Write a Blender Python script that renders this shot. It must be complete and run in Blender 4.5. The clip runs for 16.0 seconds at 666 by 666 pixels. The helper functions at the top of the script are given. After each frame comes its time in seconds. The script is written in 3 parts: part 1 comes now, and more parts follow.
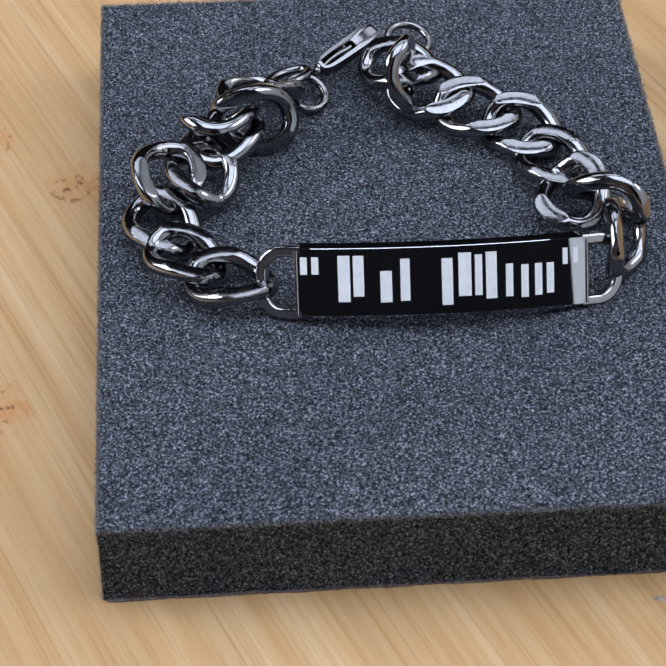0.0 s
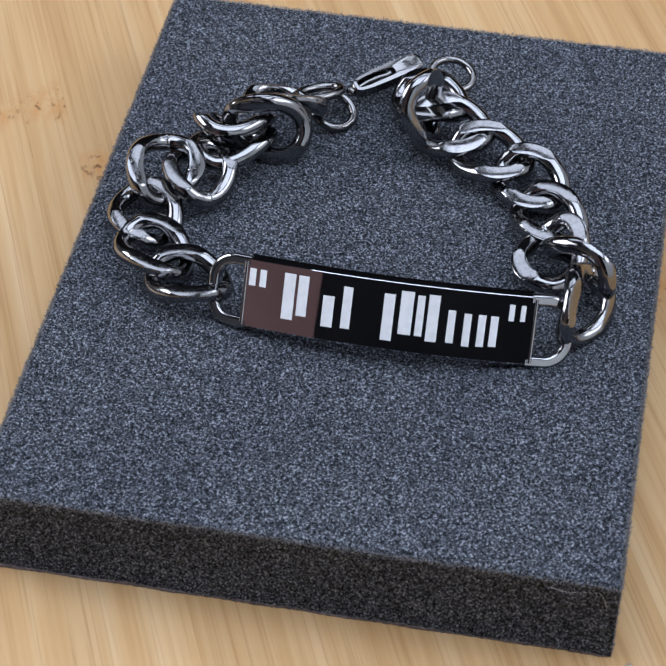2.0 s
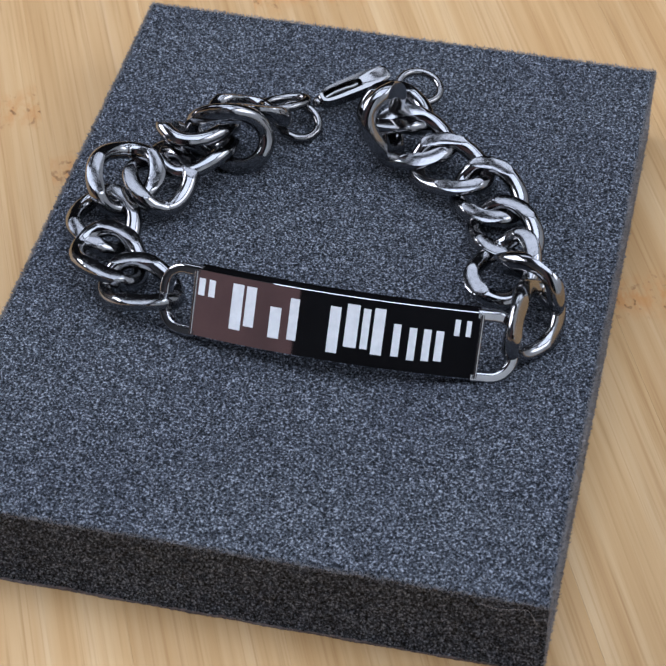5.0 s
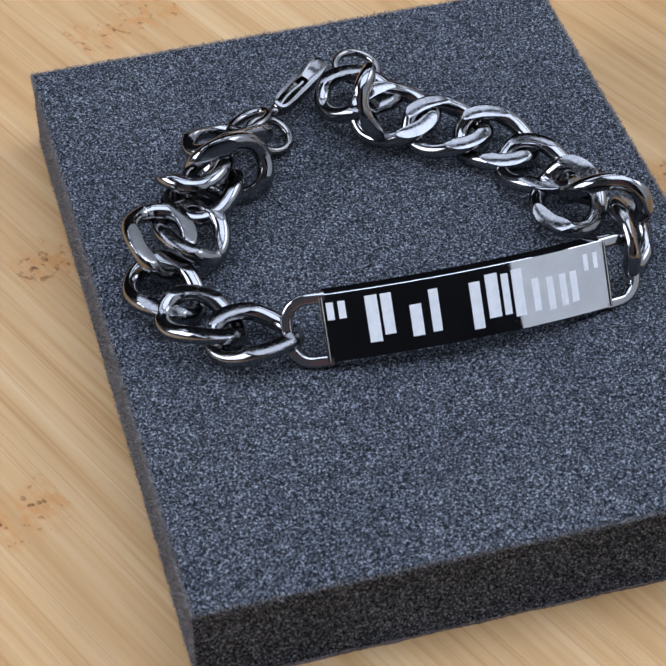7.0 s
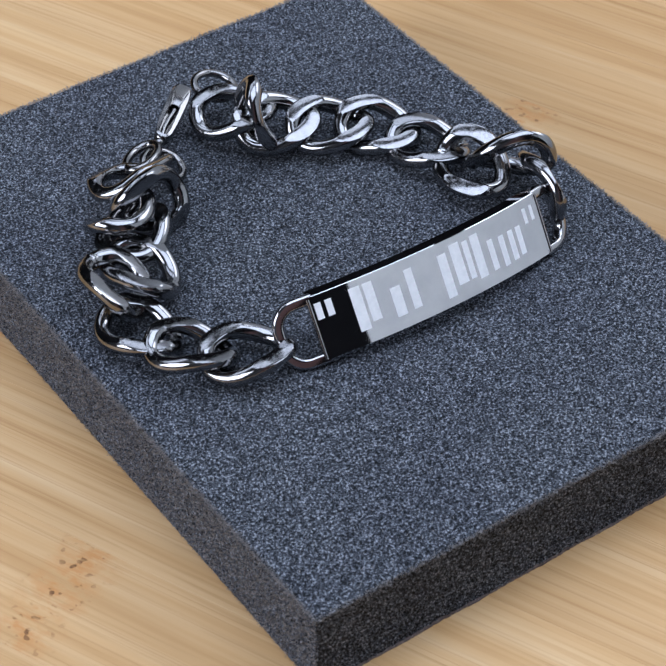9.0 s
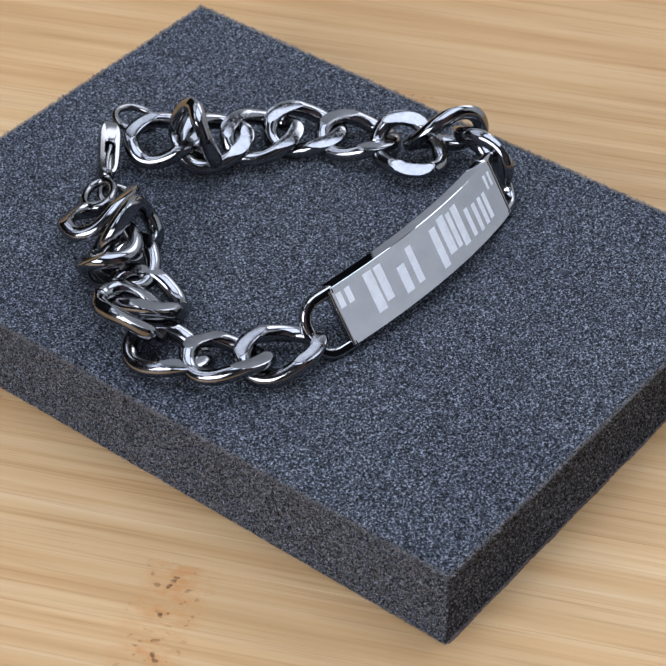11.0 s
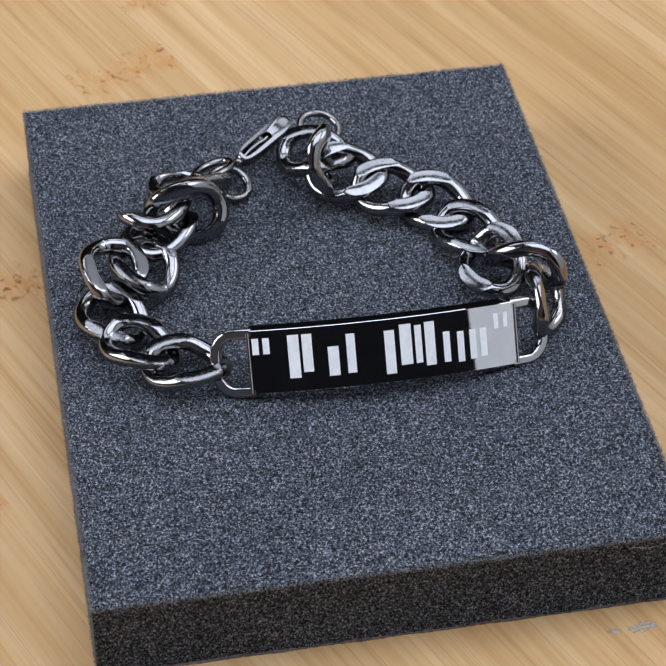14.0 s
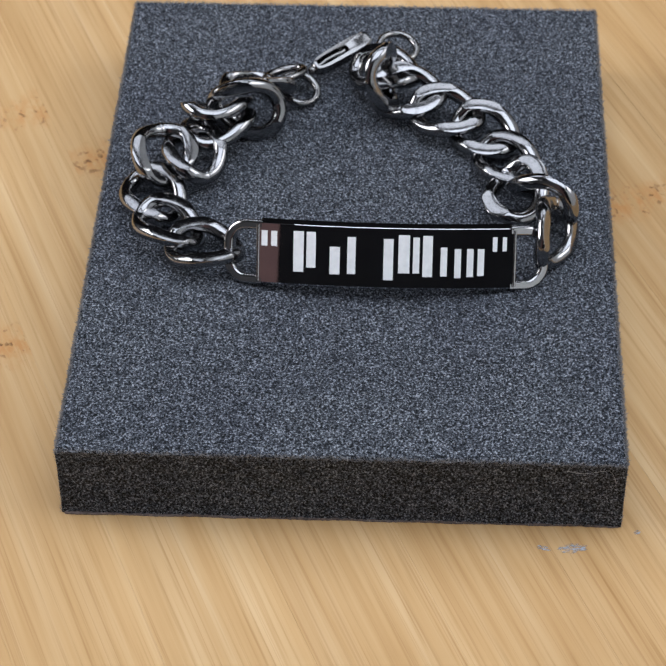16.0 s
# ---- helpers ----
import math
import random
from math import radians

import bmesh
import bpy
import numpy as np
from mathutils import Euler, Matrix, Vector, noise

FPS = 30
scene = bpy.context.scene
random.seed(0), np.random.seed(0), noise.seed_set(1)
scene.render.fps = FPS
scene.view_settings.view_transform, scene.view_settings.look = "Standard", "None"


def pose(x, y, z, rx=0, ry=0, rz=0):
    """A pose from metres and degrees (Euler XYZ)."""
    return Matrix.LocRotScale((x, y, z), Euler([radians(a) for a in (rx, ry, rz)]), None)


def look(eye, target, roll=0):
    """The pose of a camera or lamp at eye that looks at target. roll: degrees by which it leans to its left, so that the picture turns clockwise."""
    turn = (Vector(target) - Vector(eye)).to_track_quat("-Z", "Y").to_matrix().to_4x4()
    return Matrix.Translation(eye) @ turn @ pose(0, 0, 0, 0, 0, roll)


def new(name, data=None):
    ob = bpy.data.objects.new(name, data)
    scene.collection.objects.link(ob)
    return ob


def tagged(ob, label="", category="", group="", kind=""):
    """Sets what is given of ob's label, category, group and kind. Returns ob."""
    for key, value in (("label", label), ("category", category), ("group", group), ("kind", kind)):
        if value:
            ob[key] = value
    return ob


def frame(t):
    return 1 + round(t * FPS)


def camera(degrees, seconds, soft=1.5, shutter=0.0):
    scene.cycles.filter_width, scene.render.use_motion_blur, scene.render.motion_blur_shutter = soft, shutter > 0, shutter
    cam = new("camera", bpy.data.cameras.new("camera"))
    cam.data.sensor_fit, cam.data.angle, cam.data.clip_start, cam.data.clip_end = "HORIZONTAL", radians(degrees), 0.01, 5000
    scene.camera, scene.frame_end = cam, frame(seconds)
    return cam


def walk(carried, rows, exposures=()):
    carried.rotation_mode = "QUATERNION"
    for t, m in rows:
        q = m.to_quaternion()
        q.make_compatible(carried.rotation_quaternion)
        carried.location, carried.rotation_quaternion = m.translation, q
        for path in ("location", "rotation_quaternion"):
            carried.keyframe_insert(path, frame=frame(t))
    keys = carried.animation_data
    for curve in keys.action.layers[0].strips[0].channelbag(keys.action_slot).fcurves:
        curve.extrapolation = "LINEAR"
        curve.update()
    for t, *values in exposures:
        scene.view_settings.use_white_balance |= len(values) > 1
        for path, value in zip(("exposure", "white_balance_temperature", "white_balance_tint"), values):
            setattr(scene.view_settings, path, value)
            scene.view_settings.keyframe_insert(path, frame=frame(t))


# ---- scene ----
PATH = (
    (0, (0.01811, -0.20051, 0.23879, 46.537, 0, -3.784), -0.079),
    (0.5, (0.03890, -0.19843, 0.23803, 46.628, 0, -0.741), 0.231),
    (1, (0.05655, -0.19677, 0.24314, 46.763, 0, 4.111), -0.296),
    (1.5, (0.06245, -0.19858, 0.24193, 46.767, 0, 5.818), 0.358),
    (2, (0.08248, -0.19674, 0.24135, 46.678, 0, 9.651), 1.101),
    (2.5, (0.11749, -0.18640, 0.24249, 46.312, 0, 17.132), 0.466),
    (3, (0.13381, -0.18545, 0.24330, 46.604, 0, 21.161), 0.641),
    (3.2, (0.14407, -0.17961, 0.24832, 46.092, 0, 23.819), -0.277),
    (5.3, (0.07704, -0.19358, 0.24202, 46.629, 0, 7.610), -0.266),
    (5.5, (0.05847, -0.19365, 0.24007, 46.696, 0, 4.060), -0.821),
    (6, (0.02209, -0.19438, 0.23418, 47.453, 0, -3.993), -0.276),
    (6.5, (0.00388, -0.18983, 0.23681, 46.832, 0, -8.124), -1.178),
    (7, (-0.02797, -0.18407, 0.23708, 46.784, 0, -14.430), -1.325),
    (7.5, (-0.04685, -0.17940, 0.23882, 47.015, 0, -18.970), -1.263),
    (8, (-0.06626, -0.18007, 0.23597, 48.031, 0, -24.116), -0.755),
    (8.5, (-0.08950, -0.16695, 0.23967, 47.377, 0, -29.898), 0.303),
    (9, (-0.10796, -0.15860, 0.24101, 47.459, 0, -34.946), -0.234),
    (9.2, (-0.11577, -0.15419, 0.23940, 47.482, 0, -36.797), -0.582),
    (11.3, (-0.18017, -0.11579, 0.24247, 49.033, 0, -52.958), 0.646),
    (11.5, (-0.17463, -0.11859, 0.24266, 48.573, 0, -51.892), 0.254),
    (12, (-0.13988, -0.14886, 0.25227, 47.719, 0, -42.679), 0.081),
    (12.5, (-0.11608, -0.16533, 0.25367, 47.720, 0, -36.328), 1.345),
    (13, (-0.07752, -0.18468, 0.25400, 47.744, 0, -27.552), 1.220),
    (13.5, (-0.03404, -0.20271, 0.25691, 47.982, 0, -17.133), -0.420),
    (14, (-0.00655, -0.21302, 0.25514, 48.201, 0, -10.784), 0.666),
    (14.5, (0.01593, -0.21934, 0.25349, 48.201, 0, -6.516), 0.409),
    (15, (0.04394, -0.22309, 0.25276, 47.984, 0, -0.402), 0.300),
    (15.5, (0.05704, -0.22377, 0.25035, 47.777, 0, 2.084), 0.247),
    (16, (0.05465, -0.23925, 0.26535, 46.792, 0, 2.766), -0.507),
)
cam = camera(16.753, 16.0, soft=1.7)
cam.data.dof.use_dof = True
cam.data.dof.focus_distance, cam.data.dof.aperture_fstop = 0.348, 85.0
walk(cam, [(t, pose(*p) @ pose(0, 0, 0, 0, 0, roll)) for t, p, roll in PATH],
     exposures=[(0, -0.03, 5620, 15), (9, 0.0, 5450, 15), (11.5, -0.03, 5580, 15), (14.5, 0.0, 5840, 14), (16, -0.02, 5960, 13)])

# ---- world and light ----
MM = 0.001
PAD_W, PAD_D, PAD_H = 88.0 * MM, 119.8 * MM, 14.1 * MM

world = bpy.data.worlds.new("world")
scene.world = world
world.use_nodes = True
world.node_tree.nodes["Background"].inputs[0].default_value = (0.8, 0.88, 1.0, 1)
world.node_tree.nodes["Background"].inputs[1].default_value = 0.05


def area(name, eye, target, sx, sy, power, colour):
    data = bpy.data.lights.new(name, "AREA")
    data.shape, data.size, data.size_y, data.energy, data.color = "RECTANGLE", sx, sy, power, colour
    ob = new(name, data)
    ob.matrix_world = look(eye, target)
    return ob


area("ceiling_lamp", (0.22, 0.02, 1.80), (0.22, 0.02, 0), 1.7, 1.45, 27, (0.93, 0.965, 1.0))
# unseen north light, split in three so the ground links mirror gaps
for x, wide in ((-1.05, 0.9), (0.05, 0.9), (1.0, 0.6)):
    area("north_window", (x, 1.38, 1.66), (x, 0.75, 0.55), wide, 0.7, 4.9 * wide, (0.95, 0.975, 1.0))
# two added fill lamps that brighten the pad's long sides; no windows here
area("west_fill", (-1.60, 0.15, 0.68), (0.0, 0.05, 0.05), 1.3, 1.1, 40, (1.0, 0.965, 0.92))
area("east_fill", (1.38, 0.15, 0.95), (0.0, 0.05, 0.1), 1.0, 1.0, 14, (1.0, 0.97, 0.93))


# ---- materials ----
def material(name):
    m = bpy.data.materials.new(name)
    m.use_nodes = True
    return m, m.node_tree.nodes, m.node_tree.links, m.node_tree.nodes["Principled BSDF"]


def ramp(n, l, source, stops):
    r = n.new("ShaderNodeValToRGB")
    while len(r.color_ramp.elements) < len(stops):
        r.color_ramp.elements.new(0.5)
    for e, (at, c) in zip(r.color_ramp.elements, stops):
        e.position, e.color = at, (*c, 1) if len(c) == 3 else c
    l.new(source, r.inputs[0])
    return r.outputs[0]


def mixed(n, l, how, factor, a, b):
    m = n.new("ShaderNodeMix")
    m.data_type, m.blend_type = "RGBA", how
    for source, at in ((factor, 0), (a, 6), (b, 7)):
        if isinstance(source, (int, float)):
            m.inputs[at].default_value = source
        elif isinstance(source, tuple):
            m.inputs[at].default_value = (*source, 1)
        else:
            l.new(source, m.inputs[at])
    return m.outputs[2]


def maths(n, l, how, a, b=0.0, c=0.0, clamp=False):
    m = n.new("ShaderNodeMath")
    m.operation, m.use_clamp = how, clamp
    for source, at in ((a, 0), (b, 1), (c, 2)):
        if isinstance(source, (int, float)):
            m.inputs[at].default_value = source
        else:
            l.new(source, m.inputs[at])
    return m.outputs[0]


def noise_at(n, l, vector, scale, detail=2.0, rough=0.5):
    t = n.new("ShaderNodeTexNoise")
    t.inputs["Scale"].default_value, t.inputs["Detail"].default_value, t.inputs["Roughness"].default_value = scale, detail, rough
    l.new(vector, t.inputs["Vector"])
    return t.outputs[0]


def stretched(n, l, scale):
    """Object coordinates, scaled along each axis."""
    c, m = n.new("ShaderNodeTexCoord"), n.new("ShaderNodeMapping")
    m.inputs["Scale"].default_value = scale
    l.new(c.outputs["Object"], m.inputs[0])
    return m.outputs[0]


def bump(n, l, height, b, strength, distance):
    k = n.new("ShaderNodeBump")
    k.inputs["Strength"].default_value, k.inputs["Distance"].default_value = strength, distance
    l.new(height, k.inputs["Height"])
    l.new(k.outputs[0], b.inputs["Normal"])


def foam_material():
    m, n, l, b = material("open_cell_foam")
    v = stretched(n, l, (1, 1, 1))
    fine = noise_at(n, l, v, FOAM_SCALE, 2.5, 0.6)
    mid = noise_at(n, l, v, 420, 2, 0.5)
    broad = noise_at(n, l, v, 45, 3, 0.5)
    # shade in the cell pits and glinting tips are painted into these tones
    colour = ramp(n, l, fine, [(0.39, (0.0062, 0.0071, 0.0085)), (0.50, (0.045, 0.0505, 0.0615)), (0.58, (0.106, 0.117, 0.138)), (0.675, (0.32, 0.344, 0.382))])
    colour = mixed(n, l, "MULTIPLY", 0.35, colour, ramp(n, l, mid, [(0.3, (0.55, 0.55, 0.55)), (0.7, (1.25, 1.25, 1.25))]))
    colour = mixed(n, l, "MULTIPLY", 0.6, colour, ramp(n, l, broad, [(0.3, (0.8, 0.8, 0.84)), (0.7, (1.15, 1.15, 1.12))]))
    l.new(colour, b.inputs["Base Color"])
    b.inputs["Roughness"].default_value = 0.7
    b.inputs["Specular IOR Level"].default_value = 0.08
    bump(n, l, fine, b, 0.9, 0.0005)
    return m


def bamboo_material():
    """Each strip lies along its own y axis, with a node of the cane at y = 0 and every 0.31 m."""
    m, n, l, b = material("bamboo_strip")
    info = n.new("ShaderNodeObjectInfo")
    co = n.new("ShaderNodeTexCoord")
    shift = n.new("ShaderNodeVectorMath")
    shift.operation = "MULTIPLY_ADD"
    shift.inputs[1].default_value = (1, 1, 1)
    spread = n.new("ShaderNodeCombineXYZ")
    l.new(maths(n, l, "MULTIPLY", info.outputs["Random"], 7.0), spread.inputs[2])
    l.new(co.outputs["Object"], shift.inputs[0])
    l.new(spread.outputs[0], shift.inputs[2])

    def along(scale):
        p = n.new("ShaderNodeMapping")
        p.inputs["Scale"].default_value = scale
        l.new(shift.outputs[0], p.inputs[0])
        return p.outputs[0]

    fibre = noise_at(n, l, along((1500, 28, 60)), 1.0, 3, 0.6)
    streak = noise_at(n, l, along((330, 9, 30)), 1.0, 3, 0.55)
    wide = noise_at(n, l, along((90, 12, 11)), 1.0, 2, 0.5)
    colour = ramp(n, l, streak, [(0.25, (0.375, 0.222, 0.088)), (0.45, (0.445, 0.283, 0.125)), (0.62, (0.482, 0.322, 0.156)), (0.8, (0.525, 0.372, 0.204))])
    colour = mixed(n, l, "MULTIPLY", 0.55, colour, ramp(n, l, fibre, [(0.28, (0.66, 0.58, 0.46)), (0.46, (1.0, 1.0, 1.0)), (0.75, (1.08, 1.1, 1.14))]))
    colour = mixed(n, l, "MULTIPLY", 0.45, colour, ramp(n, l, wide, [(0.3, (0.86, 0.82, 0.76)), (0.7, (1.12, 1.14, 1.17))]))
    lines = ramp(n, l, noise_at(n, l, along((2100, 9, 45)), 1.0, 2, 0.55), [(0.575, (0, 0, 0)), (0.68, (1, 1, 1))])
    colour = mixed(n, l, "MIX", maths(n, l, "MULTIPLY", lines, 0.36), colour, (0.29, 0.155, 0.06))
    tint = ramp(n, l, info.outputs["Random"], [(0.0, (0.90, 0.87, 0.82)), (0.5, (1.0, 1.0, 1.0)), (1.0, (1.06, 1.09, 1.13))])
    colour = mixed(n, l, "MULTIPLY", 0.8, colour, tint)
    # nodes of the cane: a brown, ragged band with darker pits
    xyz = n.new("ShaderNodeSeparateXYZ")
    l.new(co.outputs["Object"], xyz.inputs[0])
    far = maths(n, l, "PINGPONG", xyz.outputs[1], 0.155)
    ragged = noise_at(n, l, along((700, 320, 90)), 1.0, 3, 0.6)
    wave = maths(n, l, "MULTIPLY_ADD", noise_at(n, l, along((160, 20, 10)), 1.0, 2), 0.006, -0.003)
    off = maths(n, l, "ABSOLUTE", maths(n, l, "ADD", far, wave))
    edge = maths(n, l, "MULTIPLY_ADD", ragged, 0.005, -0.0025)
    band = maths(n, l, "SMOOTH_MIN", 1.0, maths(n, l, "MULTIPLY_ADD", maths(n, l, "ADD", off, edge), -170.0, 1.1, True), 0.1, True)
    patchy = ramp(n, l, noise_at(n, l, along((620, 260, 60)), 1.0, 3, 0.6), [(0.40, (0, 0, 0)), (0.62, (1, 1, 1))])
    band = maths(n, l, "MULTIPLY", band, patchy, 0, True)
    colour = mixed(n, l, "MIX", maths(n, l, "MULTIPLY", band, 0.85), colour, (0.42, 0.205, 0.065))
    pits = ramp(n, l, noise_at(n, l, along((800, 620, 90)), 1.0, 1), [(0.60, (0, 0, 0)), (0.66, (1, 1, 1))])
    colour = mixed(n, l, "MIX", maths(n, l, "MULTIPLY", maths(n, l, "MULTIPLY", band, pits), 0.9), colour, (0.10, 0.045, 0.018))
    l.new(colour, b.inputs["Base Color"])
    l.new(ramp(n, l, fibre, [(0.2, (0.6, 0.6, 0.6)), (0.8, (0.46, 0.46, 0.46))]), b.inputs["Roughness"])
    b.inputs["Specular IOR Level"].default_value = 0.16
    bump(n, l, fibre, b, 0.12, 0.0003)
    return m


def steel_material(name, colour, low, high, scratch=0.02):
    m, n, l, b = material(name)
    v = stretched(n, l, (1, 1, 1))
    cloud = noise_at(n, l, v, 260, 3, 0.6)
    fine = noise_at(n, l, stretched(n, l, (600, 5200, 5200)), 1.0, 2, 0.6)
    b.inputs["Metallic"].default_value = 1.0
    l.new(mixed(n, l, "MULTIPLY", 0.5, colour, ramp(n, l, cloud, [(0.3, (0.82, 0.82, 0.84)), (0.7, (1.08, 1.08, 1.06))])), b.inputs["Base Color"])
    l.new(ramp(n, l, cloud, [(0.3, (low, low, low)), (0.7, (high, high, high))]), b.inputs["Roughness"])
    bump(n, l, fine, b, scratch, 0.0001)
    return m


def link_material():
    """Dark plated steel, polished by hand: shallow dents and wavy ground faces."""
    m, n, l, b = material("gunmetal_steel")
    info, co, shift = n.new("ShaderNodeObjectInfo"), n.new("ShaderNodeTexCoord"), n.new("ShaderNodeVectorMath")
    l.new(co.outputs["Object"], shift.inputs[0])
    l.new(info.outputs["Random"], shift.inputs[1])
    v = shift.outputs[0]
    cloud = noise_at(n, l, v, 300, 3, 0.6)
    dents = noise_at(n, l, v, 300, 1.0, 0.4)
    nicks = noise_at(n, l, v, 1900, 2, 0.6)
    b.inputs["Metallic"].default_value = 1.0
    l.new(mixed(n, l, "MULTIPLY", 0.6, (0.265, 0.266, 0.267), ramp(n, l, cloud, [(0.3, (0.75, 0.74, 0.77)), (0.7, (1.12, 1.12, 1.12))])), b.inputs["Base Color"])
    l.new(ramp(n, l, nicks, [(0.35, (0.07, 0.07, 0.07)), (0.7, (0.22, 0.22, 0.22))]), b.inputs["Roughness"])
    height = maths(n, l, "MULTIPLY_ADD", nicks, 0.04, dents)
    bump(n, l, height, b, 0.085, 0.0006)
    return m


def paint_material(name, low, high, rough, scale=6.0):
    m, n, l, b = material(name)
    v = stretched(n, l, (1, 1, 1))
    t = noise_at(n, l, v, scale, 4, 0.6)
    l.new(ramp(n, l, t, [(0.3, low), (0.7, high)]), b.inputs["Base Color"])
    b.inputs["Roughness"].default_value = rough
    bump(n, l, noise_at(n, l, v, 300, 2), b, 0.1, 0.001)
    return m


FOAM_SCALE = 2950


def patchy(m):
    """Lets what lies beneath show through in streaks."""
    n, l = m.node_tree.nodes, m.node_tree.links
    t = noise_at(n, l, stretched(n, l, (900, 2600, 900)), 1.0, 3, 0.6)
    l.new(ramp(n, l, t, [(0.40, (0, 0, 0)), (0.62, (0.85, 0.85, 0.85))]), n["Principled BSDF"].inputs["Alpha"])


m_foam = foam_material()
m_bamboo = bamboo_material()
m_link = link_material()
m_plate = steel_material("mirror_plate", (0.50, 0.50, 0.51), 0.012, 0.03, 0.003)
m_loop = steel_material("loop_steel", (0.38, 0.38, 0.385), 0.06, 0.13)
m_clasp = steel_material("clasp_steel", (0.21, 0.207, 0.205), 0.10, 0.2)
m_engrave = paint_material("frosted_engraving", (0.72, 0.74, 0.75), (0.83, 0.845, 0.85), 0.55, 900)
m_pale = paint_material("pale_backdrop", (0.80, 0.82, 0.80), (0.86, 0.88, 0.86), 0.7)
m_dark = paint_material("dark_backdrop", (0.006, 0.006, 0.0065), (0.010, 0.010, 0.011), 0.9)
m_dark.node_tree.nodes["Principled BSDF"].inputs["Specular IOR Level"].default_value = 0.05
# for an added wall section that only tints the plate's reflection
m_brown = paint_material("brown_backdrop", (0.100, 0.048, 0.042), (0.135, 0.064, 0.056), 0.7)
m_room = paint_material("grey_wall", (0.05, 0.05, 0.052), (0.07, 0.07, 0.073), 0.8)
m_floor = paint_material("floor_boards", (0.16, 0.10, 0.06), (0.24, 0.16, 0.10), 0.5)
m_blue = paint_material("blue_smudge", (0.26, 0.29, 0.33), (0.36, 0.39, 0.42), 0.6, 1500)
patchy(m_blue)
# paler than the block: light caught on the torn edges is painted in
m_lit_fuzz = paint_material("lit_torn_foam", (0.10, 0.098, 0.098), (0.27, 0.265, 0.265), 0.6, 1800)
# side light and its warm tint put into the nap's paler brown
m_side_lit_nap = paint_material("side_lit_nap", (0.12, 0.107, 0.096), (0.30, 0.268, 0.24), 0.7, 1500)
m_skin = paint_material("pressed_skin", (0.05, 0.037, 0.034), (0.17, 0.13, 0.115), 0.7, 1300)
m_thread = paint_material("pale_thread", (0.45, 0.45, 0.45), (0.6, 0.6, 0.6), 0.6, 500)


# ---- mesh helpers ----
def mesh_from(name, verts, faces, mat, smooth=0.0):
    me = bpy.data.meshes.new(name)
    me.from_pydata([tuple(v) for v in verts], [], faces)
    me.materials.append(mat)
    if smooth:
        bm = bmesh.new()
        bm.from_mesh(me)
        bmesh.ops.recalc_face_normals(bm, faces=bm.faces)
        for f in bm.faces:
            f.smooth = True
        for e in bm.edges:
            if len(e.link_faces) == 2 and e.calc_face_angle() > smooth:
                e.smooth = False
        bm.to_mesh(me)
        bm.free()
    return me


def part(name, me, parent=None, label=""):
    ob = new(name, me)
    ob.parent = parent
    if label:
        ob["label"] = label
    return ob


def box_mesh(name, x0, x1, y0, y1, z0, z1, mat):
    v = [(x, y, z) for z in (z0, z1) for y in (y0, y1) for x in (x0, x1)]
    f = [(0, 2, 3, 1), (4, 5, 7, 6), (0, 1, 5, 4), (2, 6, 7, 3), (0, 4, 6, 2), (1, 3, 7, 5)]
    return mesh_from(name, v, f, mat)


def sweep(name, path, frames, profile, mat, closed=True, smooth=0.6):
    """Sweeps a closed profile of (a, b) along the path; frames gives the two directions at each point."""
    verts, faces, k, n = [], [], len(profile), len(path)
    for p, (u, w) in zip(path, frames):
        verts += [p + u * a + w * b for a, b in profile]
    for i in range(n if closed else n - 1):
        j = (i + 1) % n
        faces += [(i * k + q, i * k + (q + 1) % k, j * k + (q + 1) % k, j * k + q) for q in range(k)]
    if not closed:
        faces += [tuple(range(k))[::-1], tuple(range((n - 1) * k, n * k))]
    return mesh_from(name, verts, faces, mat, smooth)


def rounded(w, h, r, steps=4):
    """A rounded rectangle about the origin."""
    out = []
    for cx, cy, a in ((w / 2 - r, h / 2 - r, 0), (-w / 2 + r, h / 2 - r, 90), (-w / 2 + r, -h / 2 + r, 180), (w / 2 - r, -h / 2 + r, 270)):
        out += [(cx + r * math.cos(radians(a + 90 * i / steps)), cy + r * math.sin(radians(a + 90 * i / steps))) for i in range(steps + 1)]
    return out


